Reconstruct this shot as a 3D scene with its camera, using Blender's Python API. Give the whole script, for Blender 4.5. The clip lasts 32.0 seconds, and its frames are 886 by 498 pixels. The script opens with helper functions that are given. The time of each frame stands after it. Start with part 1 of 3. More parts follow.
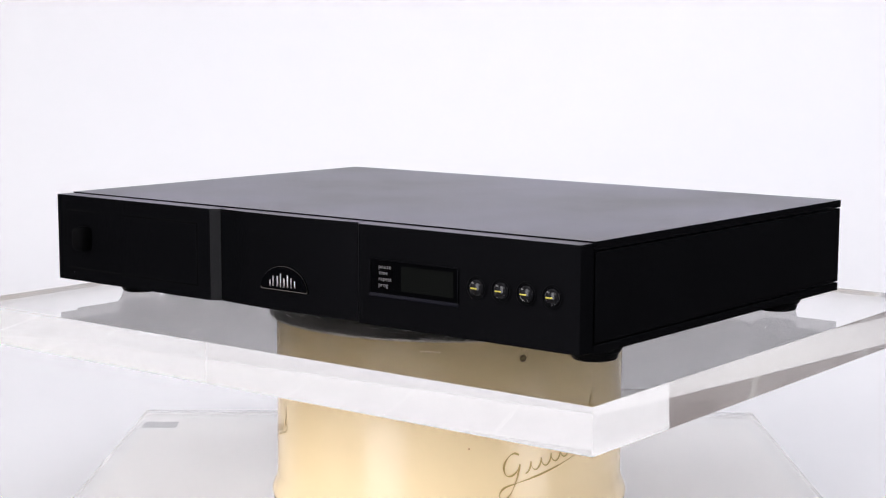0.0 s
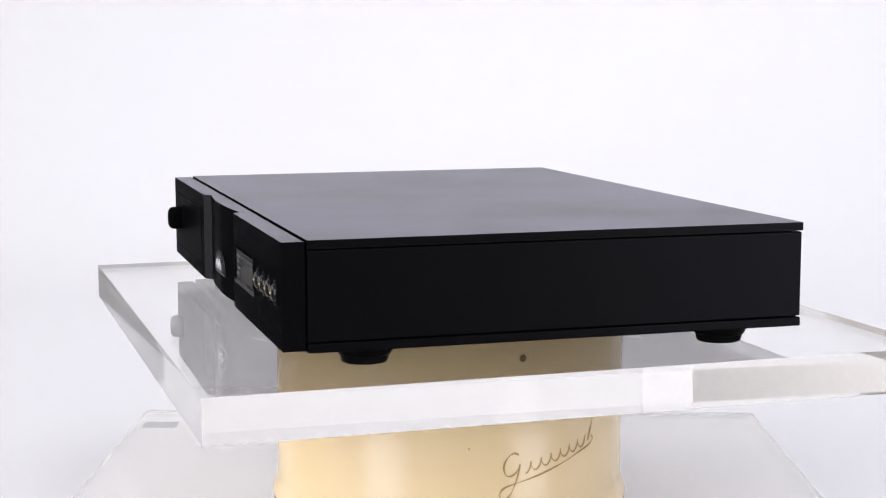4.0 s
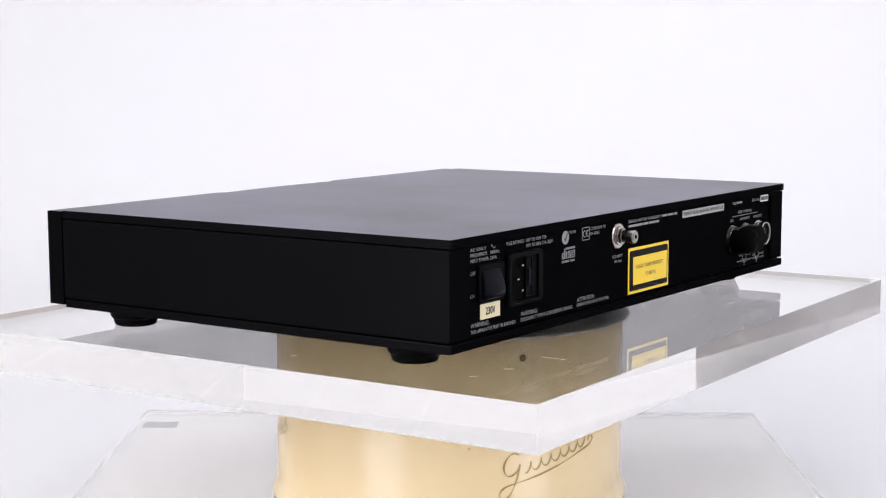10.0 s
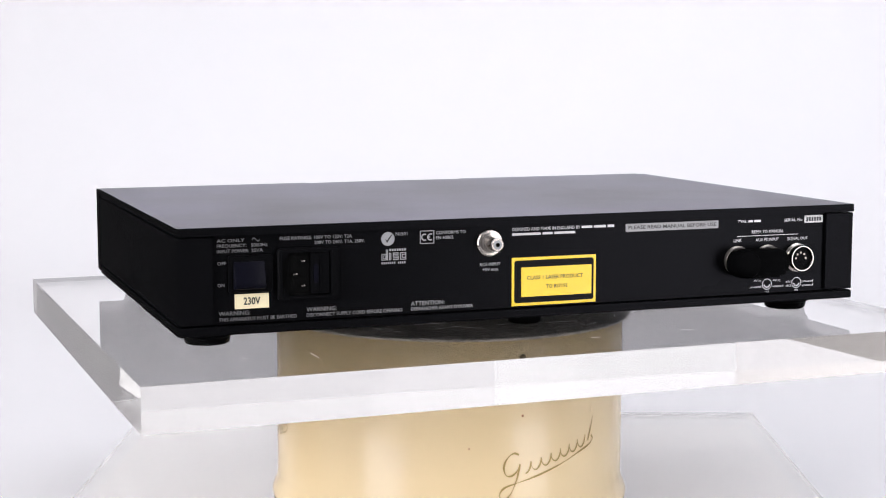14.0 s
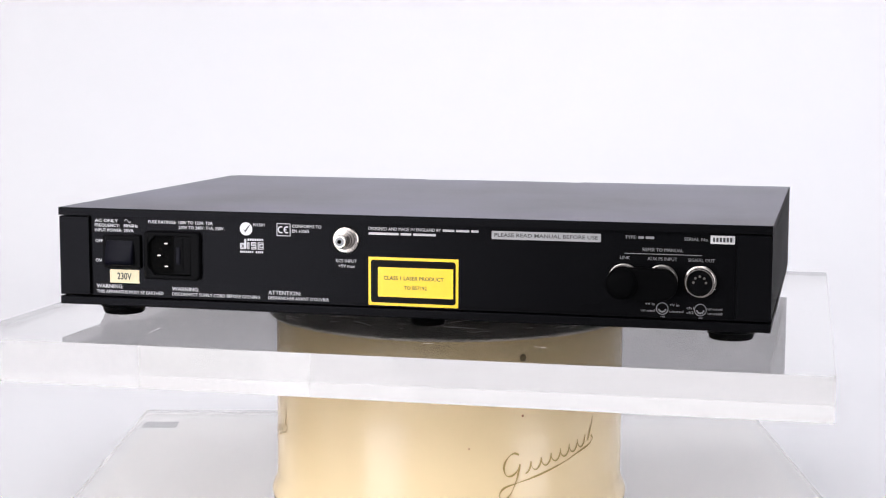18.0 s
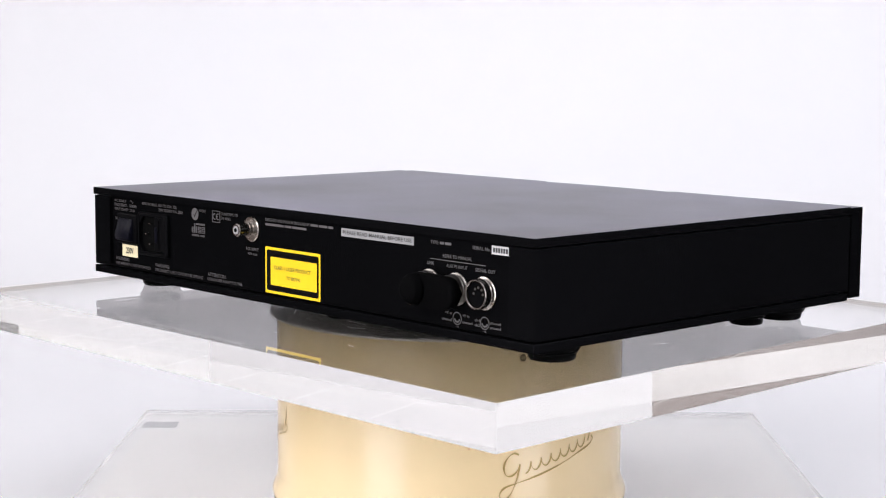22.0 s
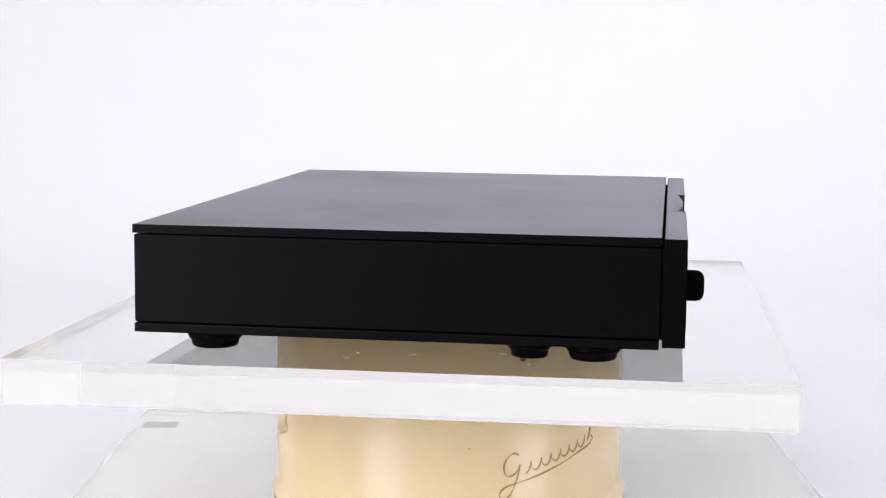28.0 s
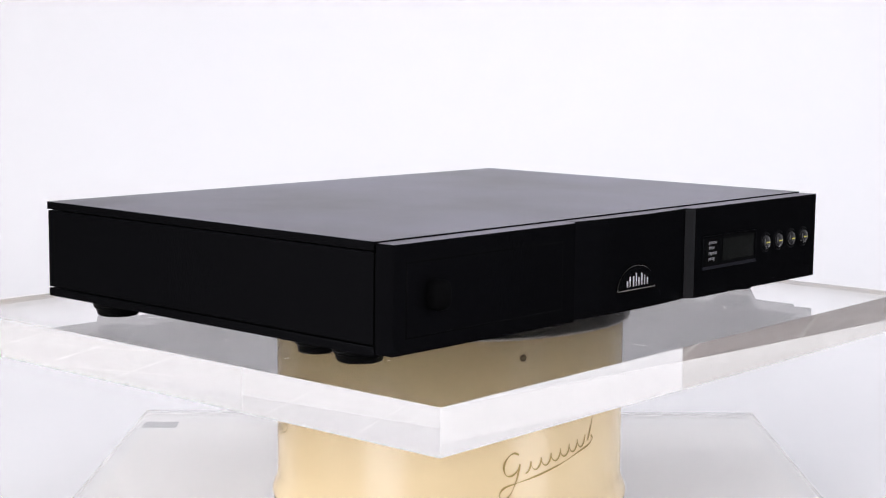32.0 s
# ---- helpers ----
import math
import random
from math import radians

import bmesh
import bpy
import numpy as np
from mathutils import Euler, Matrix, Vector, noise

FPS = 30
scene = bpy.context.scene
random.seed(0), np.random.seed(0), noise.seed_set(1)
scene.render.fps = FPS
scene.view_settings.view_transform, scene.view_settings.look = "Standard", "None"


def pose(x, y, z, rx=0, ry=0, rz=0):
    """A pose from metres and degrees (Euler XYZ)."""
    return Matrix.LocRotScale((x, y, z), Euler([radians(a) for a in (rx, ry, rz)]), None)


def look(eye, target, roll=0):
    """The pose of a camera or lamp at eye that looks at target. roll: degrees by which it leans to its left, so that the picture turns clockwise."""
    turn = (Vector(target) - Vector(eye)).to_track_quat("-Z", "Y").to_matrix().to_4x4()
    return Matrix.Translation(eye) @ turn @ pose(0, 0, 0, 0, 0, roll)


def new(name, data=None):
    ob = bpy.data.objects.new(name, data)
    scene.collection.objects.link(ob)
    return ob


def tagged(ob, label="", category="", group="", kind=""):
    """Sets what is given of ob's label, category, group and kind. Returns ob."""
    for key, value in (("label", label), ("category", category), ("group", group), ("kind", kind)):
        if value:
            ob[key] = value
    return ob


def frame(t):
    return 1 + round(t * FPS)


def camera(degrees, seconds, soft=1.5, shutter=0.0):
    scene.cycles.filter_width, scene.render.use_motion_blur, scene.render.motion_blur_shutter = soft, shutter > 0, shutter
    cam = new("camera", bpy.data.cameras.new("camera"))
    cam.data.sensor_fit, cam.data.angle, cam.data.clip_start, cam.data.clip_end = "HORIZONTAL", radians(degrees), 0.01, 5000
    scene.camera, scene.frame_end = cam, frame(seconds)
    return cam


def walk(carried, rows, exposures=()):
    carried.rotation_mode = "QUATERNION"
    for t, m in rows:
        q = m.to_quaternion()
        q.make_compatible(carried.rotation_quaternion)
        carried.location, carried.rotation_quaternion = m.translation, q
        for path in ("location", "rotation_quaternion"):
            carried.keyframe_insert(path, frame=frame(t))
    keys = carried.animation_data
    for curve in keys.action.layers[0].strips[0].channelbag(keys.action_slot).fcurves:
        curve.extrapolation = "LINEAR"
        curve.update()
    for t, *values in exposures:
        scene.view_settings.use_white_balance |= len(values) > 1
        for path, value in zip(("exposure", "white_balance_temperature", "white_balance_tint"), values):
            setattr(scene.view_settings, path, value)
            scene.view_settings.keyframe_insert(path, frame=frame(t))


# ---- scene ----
cam = camera(31.06, 32.0, soft=1.08)
EYE = (0.0, -1.0692, 0.1691)
AIM = pose(*EYE, 0, 0, 0.2539) @ pose(0, 0, 0, -7.0547) @ pose(0, 0, 0, 0, -0.2248) @ pose(0, 0, 0, 90)
walk(cam, [(0.0, AIM), (32.0, AIM)], exposures=[(0.0, -0.56, 6115, 14), (32.0, -0.56, 6115, 14)])

# light is followed through the thick acrylic until it leaves again
scene.cycles.max_bounces, scene.cycles.glossy_bounces, scene.cycles.transmission_bounces = 24, 16, 16
scene.cycles.sample_clamp_indirect = 2.0
scene.cycles.sample_clamp_direct = 2.5
scene.cycles.denoising_input_passes = "RGB_ALBEDO"

# ---- light: a white photo sweep under an overhead softbox, two tall softboxes in front, added fill lamps in the room ----
world = bpy.data.worlds.new("studio_air")
scene.world = world
world.use_nodes = True
world.node_tree.nodes["Background"].inputs["Color"].default_value = (0.9, 0.95, 1.0, 1)
world.node_tree.nodes["Background"].inputs["Strength"].default_value = 0.05


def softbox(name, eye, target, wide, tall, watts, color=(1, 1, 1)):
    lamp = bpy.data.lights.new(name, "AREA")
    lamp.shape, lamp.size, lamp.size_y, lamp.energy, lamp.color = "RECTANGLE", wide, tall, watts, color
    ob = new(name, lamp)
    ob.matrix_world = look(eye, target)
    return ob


softbox("overhead_softbox", (0.45, 0.12, 1.75), (0.45, 0.22, -0.15), 2.0, 1.9, 12.5, (0.955, 0.97, 1.0))
softbox("tall_softbox", (-1.148, -1.321, 0.35), (0.0, 0.0, 0.0), 0.80, 1.7, 48.0, (1.0, 0.97, 0.93))
softbox("tall_softbox", (1.40, -1.10, 0.35), (0.0, 0.0, 0.0), 0.75, 1.7, 29, (1.0, 0.97, 0.93))
# fill lamps added under the ceiling to brighten the room's walls and floor
softbox("added_room_fill", (-4.9, 0.8, 1.88), (-4.9, 0.8, -0.9), 2.4, 3.0, 250, (1.0, 0.96, 0.90))
softbox("added_room_fill", (-6.3, -2.5, 1.88), (-6.3, -2.5, -0.9), 0.6, 3.4, 40, (1.0, 0.97, 0.93))
softbox("added_room_fill", (-1.0, -3.5, 1.88), (-1.0, -3.5, -0.9), 1.8, 2.2, 60, (1.0, 0.98, 0.95))


# ---- materials ----
def mat(name):
    m = bpy.data.materials.new(name)
    m.use_nodes = True
    return m, m.node_tree.nodes, m.node_tree.links, m.node_tree.nodes["Principled BSDF"]


def surface(name, color, rough=0.5, metal=0.0, grain=0.0, scale=200.0, stain=0.0, stain_scale=8.0, bump=0.0, spec=0.5, coat=0.0, ior=1.5, tint=(1, 1, 1), dust=0.0):
    """A surface with fine grain, broad stains, uneven gloss and fine relief at real size."""
    m, n, l, b = mat(name)
    b.inputs["Roughness"].default_value = rough
    b.inputs["Metallic"].default_value = metal
    b.inputs["Specular IOR Level"].default_value = spec
    b.inputs["IOR"].default_value = ior
    b.inputs["Specular Tint"].default_value = (*tint, 1)
    b.inputs["Coat Weight"].default_value = coat
    b.inputs["Sheen Weight"].default_value = dust
    b.inputs["Sheen Roughness"].default_value = 0.3
    b.inputs["Sheen Tint"].default_value = (0.72, 0.70, 1.0, 1)
    b.inputs["Coat Roughness"].default_value = 0.14
    at = n.new("ShaderNodeTexCoord")
    fine, broad = n.new("ShaderNodeTexNoise"), n.new("ShaderNodeTexNoise")
    fine.inputs["Scale"].default_value, fine.inputs["Detail"].default_value = scale, 4
    broad.inputs["Scale"].default_value, broad.inputs["Detail"].default_value = stain_scale, 5
    for t in (fine, broad):
        l.new(at.outputs["Object"], t.inputs["Vector"])
    total = n.new("ShaderNodeMath")
    total.operation = "MULTIPLY_ADD"
    l.new(fine.outputs["Fac"], total.inputs[0])
    total.inputs[1].default_value = grain
    more = n.new("ShaderNodeMath")
    more.operation = "MULTIPLY_ADD"
    l.new(broad.outputs["Fac"], more.inputs[0])
    more.inputs[1].default_value, more.inputs[2].default_value = stain, 1.0 - 0.5 * (grain + stain)
    l.new(more.outputs[0], total.inputs[2])
    tone = n.new("ShaderNodeVectorMath")
    tone.operation = "SCALE"
    tone.inputs[0].default_value = color
    l.new(total.outputs[0], tone.inputs["Scale"])
    l.new(tone.outputs[0], b.inputs["Base Color"])
    gloss = n.new("ShaderNodeMath")
    gloss.operation = "MULTIPLY_ADD"
    l.new(broad.outputs["Fac"], gloss.inputs[0])
    gloss.inputs[1].default_value, gloss.inputs[2].default_value = 0.25 * rough, 0.875 * rough
    l.new(gloss.outputs[0], b.inputs["Roughness"])
    if dust:
        film = n.new("ShaderNodeMapRange")
        film.inputs["From Min"].default_value, film.inputs["From Max"].default_value = 0.3, 0.7
        film.inputs["To Min"].default_value, film.inputs["To Max"].default_value = 0.3 * dust, 1.75 * dust
        l.new(broad.outputs["Fac"], film.inputs["Value"])
        l.new(film.outputs[0], b.inputs["Sheen Weight"])
        wear = n.new("ShaderNodeMapRange")
        wear.inputs["From Min"].default_value, wear.inputs["From Max"].default_value = 0.34, 0.66
        wear.inputs["To Min"].default_value, wear.inputs["To Max"].default_value = 0.6 * spec, 1.4 * spec
        l.new(broad.outputs["Fac"], wear.inputs["Value"])
        l.new(wear.outputs[0], b.inputs["Specular IOR Level"])
    if bump:
        relief = n.new("ShaderNodeBump")
        relief.inputs["Strength"].default_value, relief.inputs["Distance"].default_value = bump, 0.0002
        l.new(fine.outputs["Fac"], relief.inputs["Height"])
        l.new(relief.outputs[0], b.inputs["Normal"])
    return m


def clear(name, color, rough=0.0, ior=1.49):
    m, n, l, b = mat(name)
    b.inputs["Base Color"].default_value = (*color, 1)
    b.inputs["Transmission Weight"].default_value = 1.0
    b.inputs["IOR"].default_value = ior
    b.inputs["Roughness"].default_value = rough
    return m


FRONT_BLACK = surface("satin_black_front", (0.0052, 0.0052, 0.0061), 0.32, 0.55, 0.3, 900, 0.2, 9, 0.2, ior=1.01, tint=(0.03, 0.03, 0.03))
BLACK = surface("satin_black_aluminium", (0.0060, 0.0060, 0.0069), 0.34, 0.55, 0.3, 900, 0.2, 9, 0.2, ior=1.01, tint=(0.03, 0.03, 0.03))
LID = surface("satin_black_lid", (0.0075, 0.007, 0.013), 0.33, 0.0, 0.4, 700, 0.45, 10, 0.3, 0.34, tint=(0.84, 0.82, 1.0), dust=0.10)
REAR_BLACK = surface("printed_black_panel", (0.0055, 0.0055, 0.0063), 0.28, 0.55, 0.3, 900, 0.2, 9, 0.2, ior=1.01, tint=(0.03, 0.03, 0.03))
PLUG = surface("black_moulding", (0.002, 0.002, 0.0022), 0.55, 0.0, 0.3, 600, 0.2, 30, 0.2, 0.5, 0.0, 1.06)
CHAMFER = surface("machined_black_chamfer", (0.0090, 0.0090, 0.0100), 0.45, 0.0, 0.3, 900, 0.2, 9, 0.2, 0.15)
CORE = surface("dark_seam", (0.003, 0.003, 0.003), 0.8, 0.0, 0.2, 300, 0.2, 20, 0.0, 0.5, 0.0, 1.08)
RUBBER = surface("black_rubber", (0.003, 0.003, 0.0032), 0.5, 0.0, 0.3, 600, 0.2, 30, 0.2, 0.5, 0.0, 1.11)
PLASTIC = surface("black_plastic", (0.003, 0.003, 0.0035), 0.35, 0.0, 0.2, 500, 0.2, 30, 0.1, 0.5, 0.0, 1.08)
GLOSS = surface("gloss_black_lens", (0.005, 0.005, 0.006), 0.14, 0.0, 0.2, 300, 0.2, 30, 0.0, 0.5, 0.0, 1.32)
LCD = surface("dark_lcd", (0.0042, 0.0046, 0.0042), 0.06, 0.0, 0.2, 400, 0.2, 40, 0.0, 0.5, 0.0, 1.07)
WINDOW = surface("dark_window", (0.0012, 0.0012, 0.0015), 0.10, 0.0, 0.2, 400, 0.2, 40, 0.0, 0.5, 0.0, 1.05)
BADGE = surface("black_badge", (0.0015, 0.0015, 0.002), 0.10, 0.0, 0.2, 400, 0.2, 40, 0.0, 0.5, 0.0, 1.04)
CHROME = surface("nickel_plating", (0.46, 0.43, 0.40), 0.2, 1.0, 0.1, 500, 0.15, 90)
DARK_NICKEL = surface("darker_nickel", (0.20, 0.19, 0.175), 0.32, 1.0, 0.1, 500, 0.15, 90)
SILVER = surface("silver_print", (0.38, 0.38, 0.40), 0.2, 0.9, 0.1, 500, 0.1, 60)
WHITE_INK = surface("pale_metallic_ink", (0.31, 0.31, 0.32), 0.34, 0.9, 0.15, 900, 0.1, 60)
BLACK_INK = surface("black_ink", (0.02, 0.02, 0.02), 0.5, 0.0, 0.15, 900, 0.1, 60)
YELLOW = surface("yellow_label", (0.82, 0.57, 0.010), 0.3, 0.0, 0.05, 900, 0.08, 30)
LABEL_BLACK = surface("black_label", (0.004, 0.004, 0.004), 0.24, 0.0, 0.1, 900, 0.1, 40, 0.0, 0.5, 0.0, 1.13)
CREAM_LABEL = surface("cream_label", (0.74, 0.66, 0.42), 0.5, 0.0, 0.08, 900, 0.1, 60)
GREY_LABEL = surface("silver_label", (0.30, 0.30, 0.305), 0.4, 0.0, 0.08, 900, 0.1, 60)
WHITE_LABEL = surface("white_label", (0.55, 0.55, 0.55), 0.4, 0.0, 0.08, 900, 0.1, 60)
AMBER = surface("amber_print", (0.40, 0.36, 0.05), 0.4, 0.0, 0.1, 900, 0.1, 60)
CREAM = surface("cream_enamel", (0.76, 0.60, 0.35), 0.2, 0.0, 0.02, 400, 0.05, 9, 0.03, 0.5, 0.2)
GOLD = surface("aged_gold_paint", (0.36, 0.25, 0.075), 0.4, 0.3, 0.4, 500, 0.3, 60)
PLATTER = surface("scratched_platter", (0.78, 0.75, 0.69), 0.42, 0.0, 0.4, 160, 0.6, 22, 0.3)
DULL_BRASS = surface("dull_brass", (0.10, 0.07, 0.035), 0.4, 0.5, 0.3, 900, 0.3, 60)
RUST = surface("rust_spot", (0.30, 0.10, 0.04), 0.7, 0.0, 0.4, 900, 0.3, 60)
SCRATCH = surface("pale_scratch", (0.80, 0.79, 0.77), 0.5, 0.0, 0.4, 900, 0.3, 60)


def worn_rings(m):
    """Ring-shaped wear round the middle of a disc."""
    n, l = m.node_tree.nodes, m.node_tree.links
    b = n["Principled BSDF"]
    at, rings, mix = n.new("ShaderNodeTexCoord"), n.new("ShaderNodeTexWave"), n.new("ShaderNodeMix")
    rings.wave_type, rings.rings_direction = "RINGS", "Z"
    for k, v in (("Scale", 38.0), ("Distortion", 9.0), ("Detail", 5.0), ("Detail Scale", 3.0)):
        rings.inputs[k].default_value = v
    l.new(at.outputs["Object"], rings.inputs["Vector"])
    mix.data_type, mix.blend_type = "RGBA", "MULTIPLY"
    mix.inputs["Factor"].default_value = 0.4
    l.new(b.inputs["Base Color"].links[0].from_socket, mix.inputs["A"])
    l.new(rings.outputs["Color"], mix.inputs["B"])
    l.new(mix.outputs["Result"], b.inputs["Base Color"])


worn_rings(PLATTER)
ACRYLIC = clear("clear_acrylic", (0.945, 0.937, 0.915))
# edge darkness put into the colour of the base plate's vertical faces
PLATE_EDGE = clear("darker_acrylic_edge", (0.70, 0.70, 0.705))
# same acrylic twice: face tint adds wear and shade below, edges stay brighter
SLAB_FACE = clear("worn_shaded_acrylic", (0.91, 0.905, 0.895))
SLAB_EDGE = clear("sawn_acrylic_edge", (0.995, 0.985, 0.945))
ROCKER = surface("satin_blue_black_plastic", (0.004, 0.004, 0.0075), 0.3, 0.0, 0.2, 500, 0.2, 30, 0.1, 0.5, 0.0, 1.12)
UNDERLAY = surface("pale_tone_sheet", (0.89, 0.875, 0.865), 0.8, 0.0, 0.03, 300, 0.06, 12)
PAD = surface("grey_felt", (0.22, 0.23, 0.25), 0.9, 0.0, 0.3, 700, 0.2, 60, 0.3)
PAPER = surface("white_sweep_paper", (0.86, 0.86, 0.87), 0.75, 0.0, 0.01, 60, 0.02, 1.2, 0.02)
TILE = surface("brown_floor_tile", (0.115, 0.083, 0.073), 0.22, 0.0, 0.25, 40, 0.4, 3, 0.1)
GROUT = surface("pale_grout", (0.29, 0.28, 0.27), 0.85, 0.0, 0.2, 90, 0.2, 4, 0.3)
SCREED = surface("grey_screed", (0.26, 0.25, 0.245), 0.85, 0.0, 0.2, 90, 0.2, 4, 0.3)
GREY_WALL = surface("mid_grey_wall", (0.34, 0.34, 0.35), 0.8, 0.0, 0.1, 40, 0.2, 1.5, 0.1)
WALL = surface("pale_grey_wall", (0.70, 0.70, 0.71), 0.8, 0.0, 0.05, 40, 0.1, 1.5, 0.1)


# ---- mesh helpers ----
def finish(me, material, smooth=20):
    me.materials.append(material)
    for f in me.polygons:
        f.use_smooth = True
    me.set_sharp_from_angle(angle=radians(smooth))
    return me


def part(name, bm, material, parent=None, label="", smooth=20):
    """Links a bmesh as one mesh object, under parent where there is one."""
    bmesh.ops.recalc_face_normals(bm, faces=bm.faces)
    me = bpy.data.meshes.new(name)
    bm.to_mesh(me)
    bm.free()
    ob = new(name, finish(me, material, smooth))
    if parent:
        ob.parent = parent
    return tagged(ob, label)


def box(x0, x1, y0, y1, z0, z1, bevel=0.0, bm=None, segments=2):
    bm = bm or bmesh.new()
    made = bmesh.ops.create_cube(bm, size=1)["verts"]
    for v in made:
        v.co = Vector(((x0 + x1) / 2 + v.co.x * (x1 - x0), (y0 + y1) / 2 + v.co.y * (y1 - y0), (z0 + z1) / 2 + v.co.z * (z1 - z0)))
    if bevel:
        edges = {e for v in made for e in v.link_edges}
        bmesh.ops.bevel(bm, geom=list(edges), offset=bevel, segments=segments, affect="EDGES", profile=0.5)
    return bm


def prism(outline, z0, z1, bevel=0.0, bm=None, m=None):
    """An outline in x and y, raised from z0 to z1, then moved by m."""
    bm = bm or bmesh.new()
    low = [bm.verts.new((x, y, z0)) for x, y in outline]
    high = [bm.verts.new((x, y, z1)) for x, y in outline]
    faces = [bm.faces.new(low[::-1]), bm.faces.new(high)]
    for i in range(len(outline)):
        j = (i + 1) % len(outline)
        faces.append(bm.faces.new((low[i], low[j], high[j], high[i])))
    verts = low + high
    if bevel:
        edges = [e for f in faces[:2] for e in f.edges]
        edges += [e for e in bm.edges if e.verts[0] in low and e.verts[1] in high and e.calc_face_angle(0) > 0.6]
        out = bmesh.ops.bevel(bm, geom=list(set(edges)), offset=bevel, segments=2, affect="EDGES", profile=0.5)
        verts = list({v for v in verts if v.is_valid} | set(out["verts"]))
    if m:
        bmesh.ops.transform(bm, matrix=m, verts=verts)
    return bm


def lathe(profile, around=48, bm=None, m=None):
    """A profile of (radius, height) turned round z, then moved by m."""
    bm = bm or bmesh.new()
    rings, made = [], []
    for r, z in profile:
        if r < 1e-6:
            ring = [bm.verts.new((0, 0, z))]
        else:
            ring = [bm.verts.new((r * math.cos(2 * math.pi * i / around), r * math.sin(2 * math.pi * i / around), z)) for i in range(around)]
        rings.append(ring)
        made += ring
    for a, b in zip(rings, rings[1:]):
        for i in range(around):
            j = (i + 1) % around
            if len(a) == 1 and len(b) > 1:
                bm.faces.new((a[0], b[i], b[j]))
            elif len(b) == 1 and len(a) > 1:
                bm.faces.new((a[i], a[j], b[0]))
            elif len(a) > 1:
                bm.faces.new((a[i], a[j], b[j], b[i]))
    if m:
        bmesh.ops.transform(bm, matrix=m, verts=made)
    return bm


def rounded(x0, x1, y0, y1, r, steps=5):
    """A rounded rectangle's outline."""
    out = []
    for cx, cy, a0 in ((x1 - r, y1 - r, 0), (x0 + r, y1 - r, 90), (x0 + r, y0 + r, 180), (x1 - r, y0 + r, 270)):
        for i in range(steps + 1):
            a = radians(a0 + 90 * i / steps)
            out.append((cx + r * math.cos(a), cy + r * math.sin(a)))
    return out


# ---- the room and the photo sweep ----
SWEEP_Z = -0.1455
FLOOR_Z = -0.90


def sweep():
    """A white table top that curves up into a backdrop."""
    side = [(-0.34, SWEEP_Z)]
    side += [(0.95 + 0.75 * math.sin(radians(a)), SWEEP_Z + 0.75 * (1 - math.cos(radians(a)))) for a in range(0, 91, 5)]
    side += [(1.70, 2.0)]
    bm = bmesh.new()
    n = []
    for k, off in ((0, 0.0), (1, 0.012)):
        row = []
        for i, (y, z) in enumerate(side):
            a = side[max(i - 1, 0)]
            b = side[min(i + 1, len(side) - 1)]
            d = Vector((b[0] - a[0], b[1] - a[1])).normalized()
            row.append([bm.verts.new((x, y + d.y * off, z - d.x * off)) for x in (-0.35 - 0.27 * min(y, 1.7), 1.67)])
        n.append(row)
    for i in range(len(side) - 1):
        bm.faces.new((n[0][i][0], n[0][i][1], n[0][i + 1][1], n[0][i + 1][0]))
        bm.faces.new((n[1][i][0], n[1][i + 1][0], n[1][i + 1][1], n[1][i][1]))
        for s in (0, 1):
            bm.faces.new((n[0][i][s], n[0][i + 1][s], n[1][i + 1][s], n[1][i][s]))
    for i in (0, len(side) - 1):
        bm.faces.new((n[0][i][0], n[0][i][1], n[1][i][1], n[1][i][0]))
    return tagged(part("backdrop", bm, PAPER, smooth=60), "seamless white photo sweep curving up behind the stand", "backdrop", kind="structure")


sweep()


def table():
    ob = new("table")
    tagged(ob, "plain white table under the photo sweep", "table")
    ob.location = (0, 0.3, FLOOR_Z)
    top = SWEEP_Z - 0.0125 - FLOOR_Z
    part("tabletop", prism([(-0.262, -0.62), (1.6, -0.62), (1.6, 0.64), (-0.58, 0.64)], top - 0.03, top, 0.003), PAPER, ob)
    for x, y in ((-0.20, -0.56), (1.53, -0.56), (1.53, 0.58), (-0.48, 0.58)):
        part("leg", box(x - 0.025, x + 0.025, y - 0.025, y + 0.025, 0, top - 0.03, 0.003), PAPER, ob)


table()

X0, X1, Y0, Y1, ROOF = -7.0, 1.72, -5.0, 3.21, 1.9
for name, b, paint, label in (("wall_west", (X0 - 0.1, X0, Y0, Y1, FLOOR_Z, ROOF), WALL, "pale wall partly clad in brown tiles"),
                              ("wall_east", (X1, X1 + 0.1, -0.32, Y1, FLOOR_Z, ROOF), PAPER, "plain white studio wall"),
                              # unseen south part, set grey to darken reflections in the print and slab
                              ("wall_east_south", (X1, X1 + 0.1, Y0, -0.32, FLOOR_Z, ROOF), GREY_WALL, "unseen mid grey wall part added to darken reflections"),
                              ("wall_north", (X0 - 0.1, X1 + 0.1, Y1, Y1 + 0.1, FLOOR_Z, ROOF), WALL, "plain pale grey studio wall"),
                              ("wall_south", (X0 - 0.1, X1 + 0.1, Y0 - 0.1, Y0, FLOOR_Z, ROOF), WALL, "plain pale grey studio wall")):
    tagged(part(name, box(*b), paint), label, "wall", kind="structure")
tagged(part("ceiling", box(X0 - 0.1, X1 + 0.1, Y0 - 0.1, Y1 + 0.1, ROOF, ROOF + 0.1), PAPER), "plain white studio ceiling", "ceiling", kind="structure")
